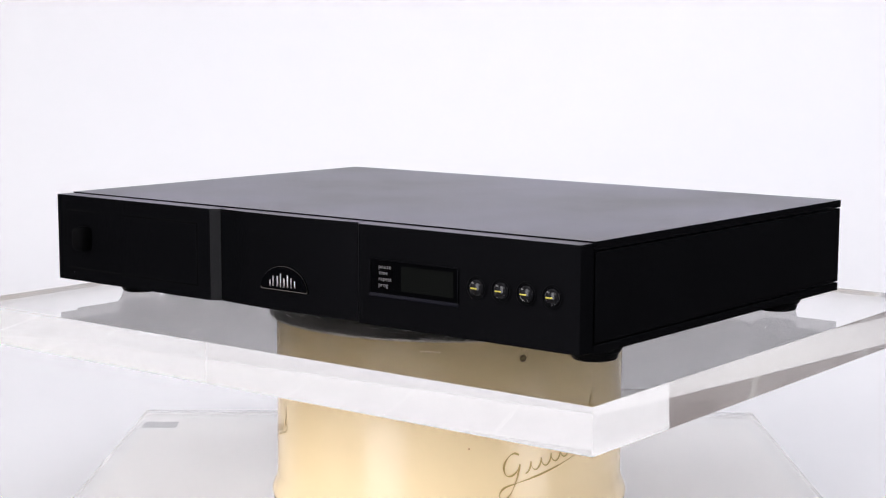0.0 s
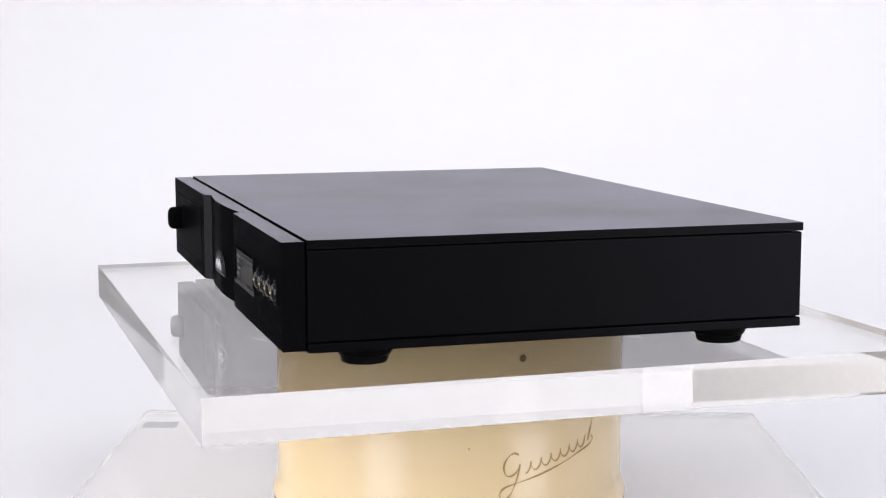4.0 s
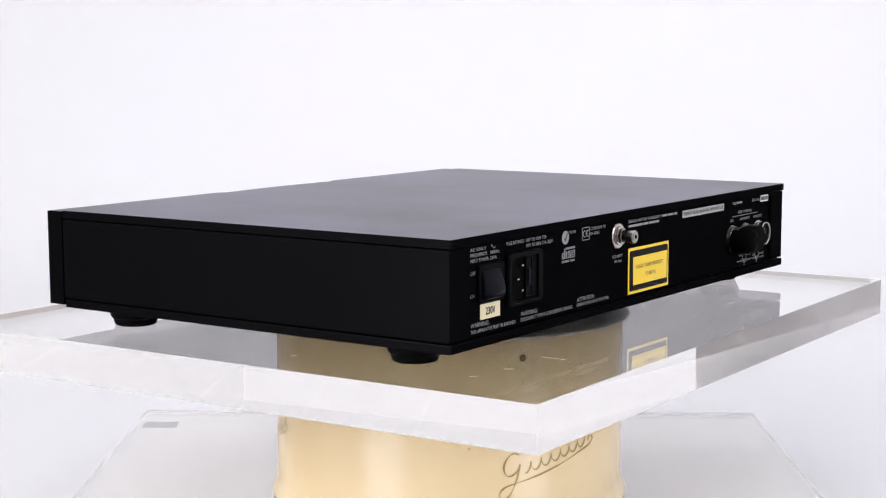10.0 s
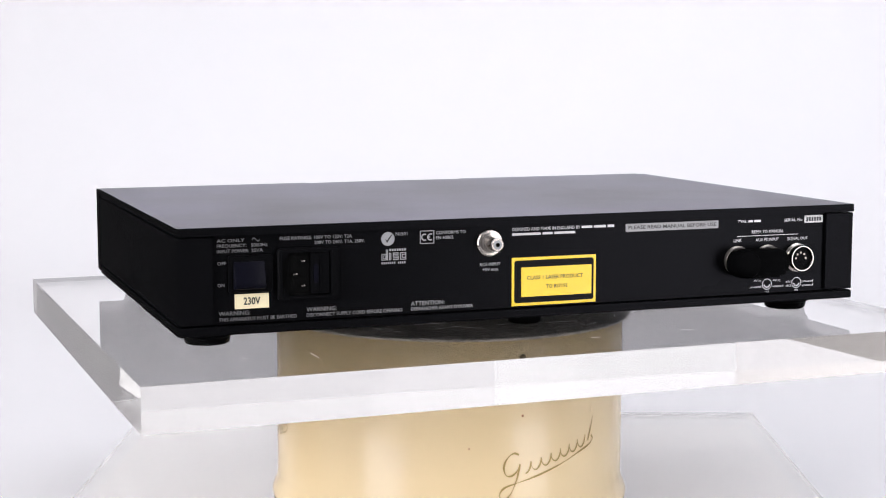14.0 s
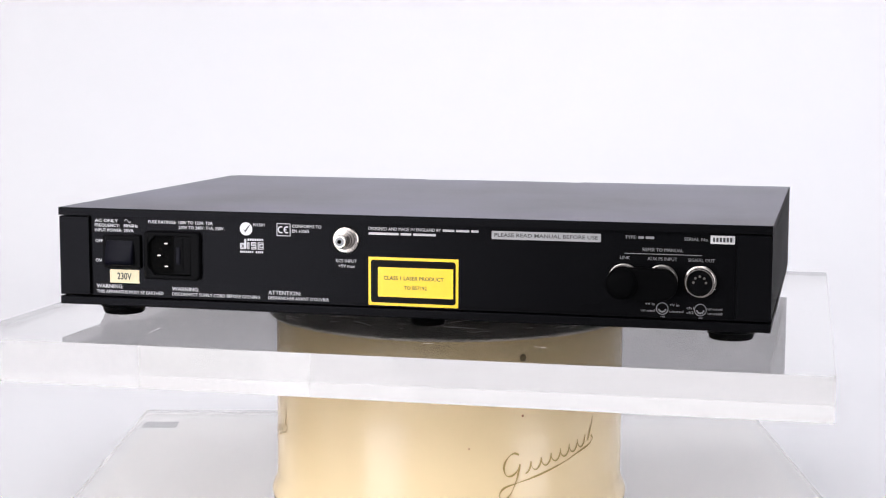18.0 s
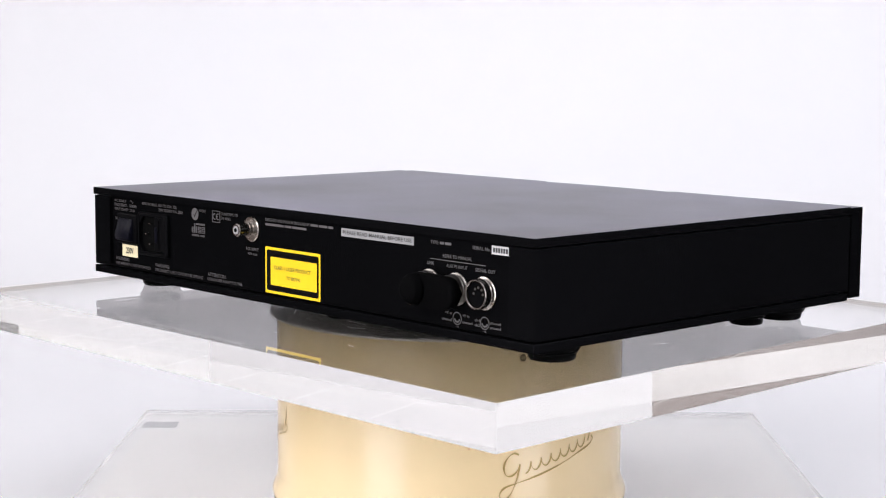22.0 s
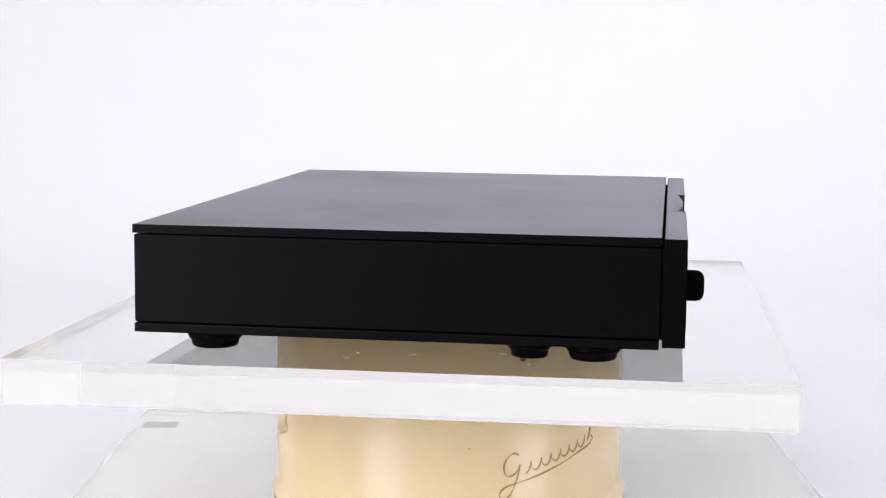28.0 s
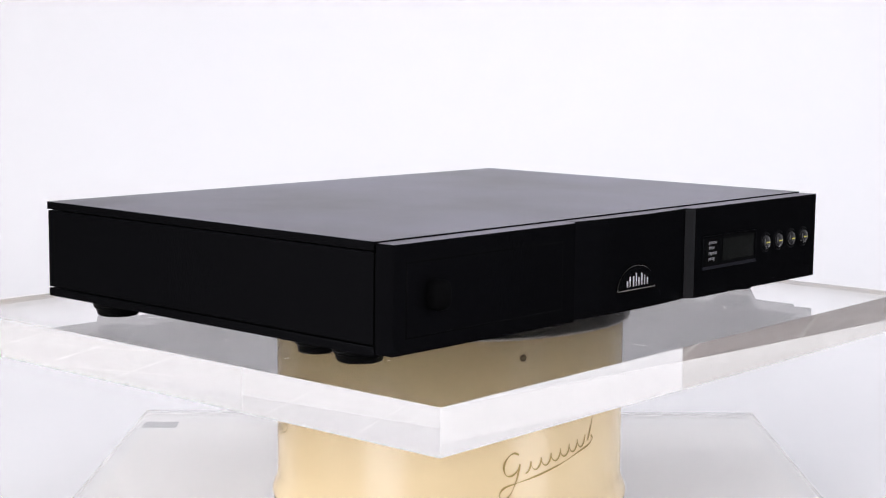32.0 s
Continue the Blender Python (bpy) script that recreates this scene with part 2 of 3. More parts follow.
floor = tagged(part("floor", box(X0 - 0.1, X1 + 0.1, Y0 - 0.1, Y1 + 0.1, FLOOR_Z - 0.1, FLOOR_Z - 0.004), SCREED), "grey studio floor partly laid with brown tiles", "floor", kind="structure")


# ---- the turntable stand ----
DRUM_R = 0.1168
SLAB_TOP = 0.0021
PLATE_Z = -0.1305


def acrylic_plate():
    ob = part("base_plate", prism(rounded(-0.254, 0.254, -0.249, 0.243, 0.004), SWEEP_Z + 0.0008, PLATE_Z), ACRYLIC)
    ob.visible_shadow = False
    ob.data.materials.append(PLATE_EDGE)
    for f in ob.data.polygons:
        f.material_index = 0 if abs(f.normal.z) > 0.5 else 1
    return tagged(ob, "clear acrylic square base plate lying on the white sweep", "plate")


acrylic_plate()
# added sheet that gives the plate's inner area its grey tone
tagged(part("underlay", prism(rounded(-0.243, 0.243, -0.235, 0.212, 0.003), SWEEP_Z, SWEEP_Z + 0.0004), UNDERLAY), "pale sheet added under the acrylic base plate to grey its inside", "card")
tagged(part("felt_pad", prism(rounded(-0.2490, -0.2215, 0.192, 0.212, 0.001), SWEEP_Z + 0.0004, SWEEP_Z + 0.0007), PAD), "small dark grey pad under the acrylic base plate", "pad")


def swash(turn, r):
    """A flowing painted line on the drum: a loop, a run of waves, a tall stroke and an underline."""
    def at(u, v):
        a = radians(turn) + u / r
        return Vector((r * math.sin(a), -r * math.cos(a), v))

    def line(points, w, bm):
        last = None
        for i, (u, v) in enumerate(points):
            a, b = points[max(i - 1, 0)], points[min(i + 1, len(points) - 1)]
            d = Vector((b[0] - a[0], b[1] - a[1])).normalized() * w * (0.75 + 0.35 * math.sin(i * 0.35))
            pair = [bm.verts.new(at(u - d.y, v + d.x)), bm.verts.new(at(u + d.y, v - d.x))]
            if last:
                bm.faces.new((last[0], last[1], pair[1], pair[0]))
            last = pair

    def flow(points, n=8):
        out = []
        for i in range(len(points) - 1):
            p = [points[min(max(k, 0), len(points) - 1)] for k in (i - 1, i, i + 1, i + 2)]
            for k in range(n):
                t = k / n
                out.append(tuple(0.5 * (2 * p[1][c] + (p[2][c] - p[0][c]) * t + (2 * p[0][c] - 5 * p[1][c] + 4 * p[2][c] - p[3][c]) * t * t + (3 * p[1][c] - p[0][c] - 3 * p[2][c] + p[3][c]) * t ** 3) for c in (0, 1)))
        return out + [points[-1]]

    bm = bmesh.new()
    line(flow([(0.0105, 0.0080), (0.0068, 0.0092), (0.0025, 0.0060), (0.0005, 0.0005), (0.0022, -0.0045), (0.0062, -0.0048), (0.0098, -0.0015), (0.0112, 0.0020)]), 0.0006, bm)
    wave = [(0.0150 + 0.0480 * i / 120 + 0.0014 * math.sin(2 * math.pi * 6.5 * i / 120), -0.0010 + 0.0118 * i / 120 - 0.0032 * math.cos(2 * math.pi * 6.5 * i / 120)) for i in range(121)]
    line(wave, 0.00052, bm)
    line(flow([(0.0660, 0.0095), (0.0690, 0.0175), (0.0708, 0.0245)]), 0.0006, bm)
    line(flow([(0.0112, 0.0020), (0.0092, -0.0070), (0.0050, -0.0165), (0.0005, -0.0195), (-0.0022, -0.0170), (0.0005, -0.0125), (0.0085, -0.0100), (0.0220, -0.0068),
               (0.0400, -0.0018), (0.0560, 0.0035), (0.0670, 0.0068), (0.0712, 0.0100), (0.0695, 0.0125)]), 0.00058, bm)
    return bm


def stand():
    ob = new("turntable_stand")
    ob.location = (0, 0, PLATE_Z)
    tagged(ob, "round cream enamelled turntable stand with painted gold swashes", "stand")
    h = -PLATE_Z
    part("drum", lathe([(0, 0.003), (0.1198, 0.003), (0.1205, 0.0040), (0.1206, 0.0055), (0.1201, 0.0075), (0.1190, 0.0100), (0.1178, 0.0130), (DRUM_R, 0.0175), (DRUM_R, h - 0.0270), (DRUM_R - 0.001, h - 0.0260), (0, h - 0.0260)], 128), CREAM, ob, smooth=50)
    part("base_ring", lathe([(0, 0), (0.1192, 0), (0.1198, 0.0008), (0.1198, 0.0024), (0.1192, 0.003), (0, 0.003)], 96), RUBBER, ob, "black rubber ring")
    part("platter", lathe([(0, h - 0.0260), (0.1205, h - 0.0260), (0.1215, h - 0.0256), (0.1215, h - 0.0246), (0.1205, h - 0.0242), (0, h - 0.0242)], 128), PLATTER, ob, "scratched grey metal platter")
    for turn in (16.5, 136.5, 260.5):
        s = part("swash", swash(turn, DRUM_R + 0.0003), GOLD, ob, "gold painted flowing line")
        s.location = (0, 0, h - 0.0855)
    for x, z, r in ((0.0452, -0.0531 - PLATE_Z, 0.0009), (0.0122, -0.0721 - PLATE_Z, 0.0006)):
        a = math.asin(x / DRUM_R)
        m = Matrix.Translation((DRUM_R * math.sin(a), -DRUM_R * math.cos(a), z)) @ pose(0, 0, 0, 0, 0, math.degrees(a)) @ pose(0, 0, 0, 90)
        part("paint_chip", lathe([(0, 0.0003), (r * 0.7, 0.0002), (r, -0.0002)], 9, m=m), RUST, ob, "tiny rust-brown paint chip")
    a = math.asin(0.045 / DRUM_R)
    m = Matrix.Translation((DRUM_R * math.sin(a), -DRUM_R * math.cos(a), h - 0.0375)) @ pose(0, 0, 0, 0, 0, math.degrees(a)) @ pose(0, 0, 0, 90)
    part("screw", lathe([(0, 0.0012), (0.0017, 0.001), (0.0022, 0.0004), (0.0022, -0.001)], 16, m=m), DULL_BRASS, ob, "small dull brass screw head")


stand()


def slab():
    bm = box(-0.2507, 0.2507, -0.2119, 0.2119, SLAB_TOP - 0.0248, SLAB_TOP)
    me = part("acrylic_slab", bm, SLAB_FACE)
    me.data.materials.append(SLAB_EDGE)
    for f in me.data.polygons:
        f.material_index = 0 if abs(f.normal.z) > 0.5 else 1
    ob = tagged(me, "thick clear acrylic slab turning on the cream stand", "slab")
    return ob


slab_thing = slab()


def scuffs():
    """Small dark nicks along the slab's lower and upper edges."""
    rng = random.Random(5)
    for i in range(7):
        side, u = i % 4, rng.uniform(-0.9, 0.9)
        low = rng.random() < 0.7
        z = SLAB_TOP - (0.0248 - rng.uniform(0.0003, 0.002) if low else rng.uniform(0.001, 0.006))
        w, h = rng.uniform(0.0003, 0.0011), rng.uniform(0.0001, 0.0003)
        x, y = ((u * 0.25, -0.2120), (0.2508, u * 0.21), (u * 0.25, 0.2120), (-0.2508, u * 0.21))[side]
        a, b = (w, 0.00012) if side % 2 == 0 else (0.00012, w)
        part("nick", box(x - a, x + a, y - b, y + b, z - h, z + h), PAD, slab_thing, "small dark nick")
    for i in range(170):
        r, a = 0.135 * math.sqrt(rng.random()), rng.uniform(0, 6.283)
        x, y = (r * math.cos(a), r * math.sin(a)) if i < 140 else (rng.uniform(-0.23, 0.23), rng.uniform(-0.19, 0.19))
        length, turn = rng.uniform(0.0008, 0.011) * (0.35 if i % 3 else 1), a + 1.57 + rng.gauss(0, 0.5)
        bm = box(-length, length, -0.00017, 0.00017, 0.00002, 0.00006)
        bmesh.ops.transform(bm, matrix=Matrix.Translation((x, y, SLAB_TOP)) @ Matrix.Rotation(turn, 4, "Z"), verts=bm.verts)
        part("scratch", bm, SCRATCH, slab_thing, "fine pale scratch")


scuffs()

# ---- the disc player ----
W, F, B, TOP = 0.216, -0.1515, -0.1393, 0.0725
REAR, PANEL = 0.1514, 0.1480
player = tagged(new("disc_player"), "black anodised compact disc player on the acrylic slab", "disc player")


def lettering(text, x, z, height, width, parent, side="rear", y=None, ink=WHITE_INK, label="", bold=0.0):
    """One line of print on the rear or the front. x: where the line begins as read; width: its length; height: of a capital."""
    data = bpy.data.curves.new("lettering", "FONT")
    data.body, data.resolution_u, data.offset = text, 2, bold
    ob = bpy.data.objects.new("lettering", data)
    scene.collection.objects.link(ob)
    me = bpy.data.meshes.new_from_object(ob.evaluated_get(bpy.context.evaluated_depsgraph_get()))
    bpy.data.objects.remove(ob)
    bpy.data.curves.remove(data)
    xs = [v.co.x for v in me.vertices]
    lo, span = min(xs), max(xs) - min(xs)
    if side == "rear":
        y = PANEL + 0.0002 if y is None else y
        turn = Matrix.Translation((x, y, z)) @ pose(0, 0, 0, 90, 0, 180)
    else:
        turn = Matrix.Translation((x, y, z)) @ pose(0, 0, 0, 90)
    me.transform(turn @ Matrix.Diagonal((width / span, height / 0.69, 1, 1)) @ Matrix.Translation((-lo, 0, 0)))
    me.name = "lettering"
    me.materials.clear()
    me.materials.append(ink)
    t = new("lettering", me)
    t.parent = parent
    return tagged(t, label)


def rear_bar(x0, x1, z, h, parent, y=PANEL, ink=WHITE_INK, name="print_bar"):
    return part(name, box(min(x0, x1), max(x0, x1), y, y + 0.0002, z, z + h), ink, parent)


def foot(r, h, x, y, name):
    m = Matrix.Translation((x, y, SLAB_TOP + 0.0002))
    return part(name, lathe([(0, 0), (r * 0.74, 0), (r * 0.81, 0.0005), (r * 0.84, 0.0014), (r * 0.88, h * 0.36), (r * 0.95, h * 0.42), (r * 0.99, h * 0.52), (r, h * 0.62), (r, h), (0, h)], 40, m=m), RUBBER, player, "round black rubber foot")


def shell():
    part("core", box(-W + 0.001, W - 0.001, B, PANEL - 0.0015, 0.0183, 0.0668), CORE, player)
    y0 = B + 0.0014
    lid = prism([(y0, 0.0680), (y0, TOP + 0.00015), (y0 + 0.0001, TOP + 0.00025), (REAR - 0.0004, TOP + 0.00025), (REAR, TOP - 0.00015), (REAR, 0.0680)], -W, W)
    bmesh.ops.transform(lid, matrix=Matrix(((0, 0, 1, 0), (1, 0, 0, 0), (0, 1, 0, 0), (0, 0, 0, 1))), verts=lid.verts)
    lid = part("lid", lid, LID, player, "satin black top plate")
    lid.data.materials.append(BLACK)
    for f in lid.data.polygons:
        f.material_index = 0 if f.normal.z > 0.9 else 1
    part("bottom_plate", box(-W, W, B + 0.0016, REAR - 0.0004, 0.0127, 0.0177, 0.0005), BLACK, player)
    for s in (-1, 1):
        x0, x1 = sorted((s * (W - 0.0195), s * W))
        part("side_panel", prism([(x0, REAR - 0.0010), (x0, PANEL - 0.001), (x0 if s < 0 else x1 - 0.004, PANEL - 0.001), (x0 if s < 0 else x1 - 0.004, B + 0.0016), (x1 if s > 0 else x0, B + 0.0016), (x1, REAR - 0.0010)]
                                 if s > 0 else [(x0, REAR - 0.0010), (x0, B + 0.0016), (x0 + 0.004, B + 0.0016), (x0 + 0.004, PANEL - 0.001), (x1, PANEL - 0.001), (x1, REAR - 0.0010)], 0.0186, 0.0673, 0.0005), BLACK, player)
    for x, y in ((0.192, -0.1015), (0.192, 0.1113), (-0.192, 0.1115), (-0.190, -0.102)):
        foot(0.0155, 0.0118, x, y, "foot")
    for x, y in ((-0.008, 0.107), (-0.1893, -0.0669)):
        foot(0.0122, 0.0118, x, y, "small_foot")


shell()


def chamfer(ob):
    """The slanting edge of a front section is bare machined metal."""
    ob.data.materials.append(CHAMFER)
    for f in ob.data.polygons:
        if abs(f.normal.x) > 0.5 and f.normal.y < -0.5:
            f.material_index = 1


def top_face(ob):
    """The upper edge of a front section has the lid's brushed finish."""
    ob.data.materials.append(LID)
    for f in ob.data.polygons:
        if f.normal.z > 0.9:
            f.material_index = len(ob.data.materials) - 1


def front():
    left = part("front_section", prism([(-W, B), (-W, F), (-0.0638, F), (-0.0588, F + 0.0047), (-0.0588, B)], 0.0141, TOP - 0.0004, 0.0004), FRONT_BLACK, player, "flat front section with the disc door")
    chamfer(left)
    arc = [(-0.0583 + 0.1153 * i / 16, F + 0.0047 - 0.0032 * (1 - (2 * i / 16 - 1) ** 2)) for i in range(17)]
    middle = part("front_section", prism([(-0.0583, B)] + arc + [(0.0570, B)], 0.0141, TOP - 0.0004, 0.0003), FRONT_BLACK, player, "bowed centre front section with a badge")
    right = part("front_section", prism([(0.0574, B), (0.0574, F + 0.0047), (0.0620, F), (W, F), (W, B)], 0.0141, TOP - 0.0004, 0.0004), FRONT_BLACK, player, "flat front section with display and buttons")
    chamfer(right)
    for section in (left, middle, right):
        top_face(section)
    # the disc door: a dark groove round a flush panel with a knob
    x0, x1, z0, z1 = -0.2065, -0.0752, 0.0222, 0.0625
    door = part("disc_door", box(x0 + 0.0008, x1 - 0.0008, F - 0.0003, F + 0.002, z0 + 0.0008, z1 - 0.0008, 0.0002), FRONT_BLACK, player, "swing-out disc door")
    g = bmesh.new()
    for a in ((x0, x1, z0, z0 + 0.0008), (x0, x1, z1 - 0.0008, z1), (x0, x0 + 0.0008, z0, z1), (x1 - 0.0008, x1, z0, z1)):
        box(a[0], a[1], F - 0.0001, F + 0.001, a[2], a[3], bm=g)
    part("door_groove", g, CORE, door)
    bm = bmesh.new()
    bmesh.ops.create_uvsphere(bm, u_segments=28, v_segments=16, radius=1)
    for v in bm.verts:
        c = v.co
        c = Vector([math.copysign(abs(k) ** 0.55, k) for k in c])
        v.co = Vector((-0.1855 + c.x * 0.0058, F - 0.0028 + c.y * 0.0070, 0.0438 + c.z * 0.0083))
    part("knob", bm, PLUG, door, "rounded black finger knob", 180)
    # badge
    y = F + 0.0016
    half = [(0.0193 * math.cos(radians(a)), 0.0145 * math.sin(radians(a))) for a in range(0, 181, 6)]
    m = Matrix.Translation((0, y, 0.0268)) @ pose(0, 0, 0, 90)
    badge = part("badge", prism(half, -0.002, 0.0012, 0.0008, m=m), BADGE, player, "half-round glossy badge with silver bars")
    rim = bmesh.new()
    ring = half
    for (a, b) in zip(ring, ring[1:] + ring[:1]):
        pa, pb = Vector((*a, 0)), Vector((*b, 0))
        d = (pb - pa).normalized() * 0.00022
        n = Vector((d.y, -d.x, 0))
        quad = [pa - n, pb - n, pb + n, pa + n]
        lo = [rim.verts.new(m @ (q + Vector((0, 0, 0.0002)))) for q in quad]
        hi = [rim.verts.new(m @ (q + Vector((0, 0, 0.0009)))) for q in quad]
        rim.faces.new(hi)
        for i in range(4):
            rim.faces.new((lo[i], lo[(i + 1) % 4], hi[(i + 1) % 4], hi[i]))
    part("badge_rim", rim, DARK_NICKEL, badge)
    for x, h, w in ((-0.0108, 0.0040, 0.0012), (-0.0082, 0.0066, 0.0012), (-0.0046, 0.0066, 0.0015), (-0.0018, 0.0084, 0.0011), (0.0010, 0.0056, 0.0016), (0.0040, 0.0078, 0.0015), (0.0070, 0.0064, 0.0010), (0.0100, 0.0048, 0.0012)):
        part("badge_bar", box(x - w / 2, x + w / 2, y - 0.0020, y - 0.0008, 0.0288, 0.0288 + h, 0.00045, segments=3), SILVER, badge, smooth=60)
    # display
    window = part("display_window", prism(rounded(0.0715, 0.1352, 0.0331, 0.0524, 0.0012, 3), -0.0003, 0.0004, 0, m=Matrix.Translation((0, F, 0)) @ pose(0, 0, 0, 90)), WINDOW, player, "glossy black display window")
    part("lcd", box(0.0945, 0.1325, F - 0.0007, F - 0.0003, 0.0360, 0.0503), LCD, window, "unlit dark grey display")
    fr = bmesh.new()
    for a in ((0.0706, 0.1361, 0.0524, 0.0531), (0.0706, 0.0715, 0.0331, 0.0524), (0.1352, 0.1361, 0.0331, 0.0524)):
        box(a[0], a[1], F - 0.0010, F + 0.001, a[2], a[3], 0.0003, bm=fr)
    part("bezel", fr, FRONT_BLACK, window)
    lip = prism([(F + 0.001, 0.0312), (F - 0.0009, 0.0314), (F - 0.0011, 0.0318), (F - 0.0004, 0.0334), (F + 0.001, 0.0334)], 0.0706, 0.1361)
    bmesh.ops.transform(lip, matrix=Matrix(((0, 0, 1, 0), (1, 0, 0, 0), (0, 1, 0, 0), (0, 0, 0, 1))), verts=lip.verts)
    part("bezel_lip", lip, ROCKER, window, "sloping lower lip of the display opening")
    for text, z, w in (("pause", 0.0478, 0.0094), ("time", 0.0443, 0.0066), ("repeat", 0.0408, 0.0096), ("prog", 0.0373, 0.0070)):
        lettering(text, 0.0778, z, 0.0024, w, window, "front", F - 0.0006)
    for x in (0.1486, 0.1652, 0.1820, 0.1988):
        m = Matrix.Translation((x, F, 0.0433)) @ pose(0, 0, 0, 90)
        b = part("button", lathe([(0, 0.0030), (0.0022, 0.0028), (0.0040, 0.0021), (0.0050, 0.0010), (0.0053, -0.0005), (0, -0.0005)], 32, m=m), GLOSS, player, "domed glossy black button with amber print", 60)
        part("ring", lathe([(0.0055, -0.0005), (0.0055, 0.0004), (0.0062, 0.0010), (0.0069, 0.0004), (0.0070, -0.0005)], 32, m=m), PLASTIC, b)
        part("print_bar", box(x - 0.0026, x + 0.0018, F - 0.0031, F - 0.0024, 0.0429, 0.0438, 0.0002), AMBER, b, "amber print")


front()


def rear():
    panel = part("rear_panel", box(-W + 0.0198, W - 0.0198, PANEL - 0.0015, PANEL, 0.0184, 0.0677), REAR_BLACK, player, "printed black rear panel")
    L = [("AC ONLY", 193.3, 64.0, 1.9, 15.5), ("FREQUENCY:", 193.3, 61.1, 1.9, 16.5), ("INPUT POWER:", 193.3, 58.1, 1.9, 18), ("50/60Hz", 174, 61.1, 1.9, 9.2), ("25VA", 174, 58.1, 1.9, 6.5),
         ("OFF", 193.2, 51.4, 1.9, 5), ("ON", 193.2, 39.3, 1.9, 3.8), ("WARNING:", 192.9, 23.2, 2.4, 17.8), ("THIS APPARATUS MUST BE EARTHED", 192.9, 20.0, 2.0, 44.4),
         ("FUSE RATINGS:", 157.7, 64.0, 1.9, 18.3), ("100V TO 120V: T2A", 137.8, 64.0, 1.9, 22), ("200V TO 240V: T1A, 250V.", 137.8, 61.0, 1.9, 29.4),
         ("WARNING:", 142.8, 23.0, 2.4, 17.6), ("DISCONNECT SUPPLY CORD BEFORE OPENING", 142.8, 20.0, 2.0, 56.8), ("N1501", 89.8, 64.0, 1.9, 7.1),
         ("CONFORMS TO", 65.2, 63.8, 1.9, 18.3), ("EN 60065.", 65.2, 60.9, 1.9, 11.2), ("RC5 INPUT", 37.9, 44.0, 1.9, 12.9), ("+5V max", 36.3, 41.0, 1.9, 10),
         ("DESIGNED AND MADE IN ENGLAND BY", 17.7, 63.8, 1.9, 44.0), ("ATTENTION:", 80.6, 23.0, 2.4, 20.6), ("DEBRANCHER AVANT D'OUVRIR", 80.6, 20.1, 2.0, 38.2),
         ("TYPE:", -133.7, 63.1, 1.9, 6.6), ("SERIAL No.", -167, 62.9, 1.9, 13.8), ("REFER TO MANUAL", -143.9, 56.3, 1.9, 22.8), ("LINK", -131.1, 51.4, 1.9, 5.6),
         ("AUX PS INPUT", -146.7, 51.2, 1.9, 16.7), ("SIGNAL OUT", -169.5, 51.1, 1.9, 14.9), ("+V in", -145.8, 25.6, 1.5, 5.4), ("+V in", -159.6, 25.4, 1.5, 5.4), ("unused", -143.4, 21.9, 1.5, 7.8),
         ("unused", -159.6, 21.8, 1.5, 7.8), ("-ve", -154.4, 18.8, 1.4, 2.6), ("ch1", -169.2, 24.1, 1.5, 4.0), ("ch2", -169.2, 21.5, 1.5, 4.0), ("unused", -181.0, 24.0, 1.5, 8.1), ("unused", -181.0, 21.4, 1.5, 8.1), ("-ve", -175.6, 18.8, 1.4, 2.6)]
    for text, x, z, h, w in L:
        lettering(text, x / 1000, z / 1000, h / 1000, w / 1000, panel)
    for x0, x1, z, h in ((-27.3, -34.2, 64.0, 1.4), (-35.4, -43.2, 64.0, 1.4), (-44.4, -48.7, 64.0, 1.4), (17.7, -0.6, 61.1, 1.4), (-1.9, -8.3, 61.1, 1.4), (-9.5, -23.1, 61.1, 1.4),
                         (-141.3, -144.4, 63.3, 1.4), (-145.4, -150.2, 63.3, 1.4), (-133.6, -177.2, 54.6, 0.35)):
        rear_bar(x0 / 1000, x1 / 1000, z / 1000, h / 1000, panel)
    at = Matrix.Translation((0, PANEL, 0)) @ pose(0, 0, 0, 90, 0, 180)  # x to the reader's right, z out of the panel

    def flat_ring(x, z, r0, r1, name, a0=0, a1=360):
        bm = bmesh.new()
        n = 28
        vs = [[bm.verts.new(at @ Vector((-x + r * math.cos(radians(a0 + (a1 - a0) * i / n)), z + r * math.sin(radians(a0 + (a1 - a0) * i / n)), 0.0002))) for r in (r0, r1)] for i in range(n + 1)]
        for a, b in zip(vs, vs[1:]):
            bm.faces.new((a[0], a[1], b[1], b[0]))
        return part(name, bm, WHITE_INK, panel)

    # the wave sign, the tick mark, the conformity mark, the disc mark, the pin diagrams
    bm = bmesh.new()
    pts = [(-0.1735 + 0.0045 * i / 12, 0.0650 + 0.0009 * math.sin(2 * math.pi * i / 12)) for i in range(13)]
    vs = [[bm.verts.new(at @ Vector((x, z + s * 0.0002, 0.0002))) for s in (-1, 1)] for x, z in pts]
    for a, b in zip(vs, vs[1:]):
        bm.faces.new((a[0], b[0], b[1], a[1]))
    part("wave_sign", bm, WHITE_INK, panel)
    flat_ring(0.0944, 0.0623, 0.0, 0.0040, "tick_mark_disc")
    part("tick_mark", prism([(-0.0961, 0.0622), (-0.0949, 0.0600), (-0.0912, 0.0655), (-0.0931, 0.0639), (-0.0949, 0.0614)], 0.0002, 0.0004, m=at), BLACK_INK, panel)
    for a in ((75.0, 66.3, 65.8, 0.4), (75.0, 66.3, 58.6, 0.4)):
        rear_bar(a[0] / 1000, a[1] / 1000, a[2] / 1000, a[3] / 1000, panel)
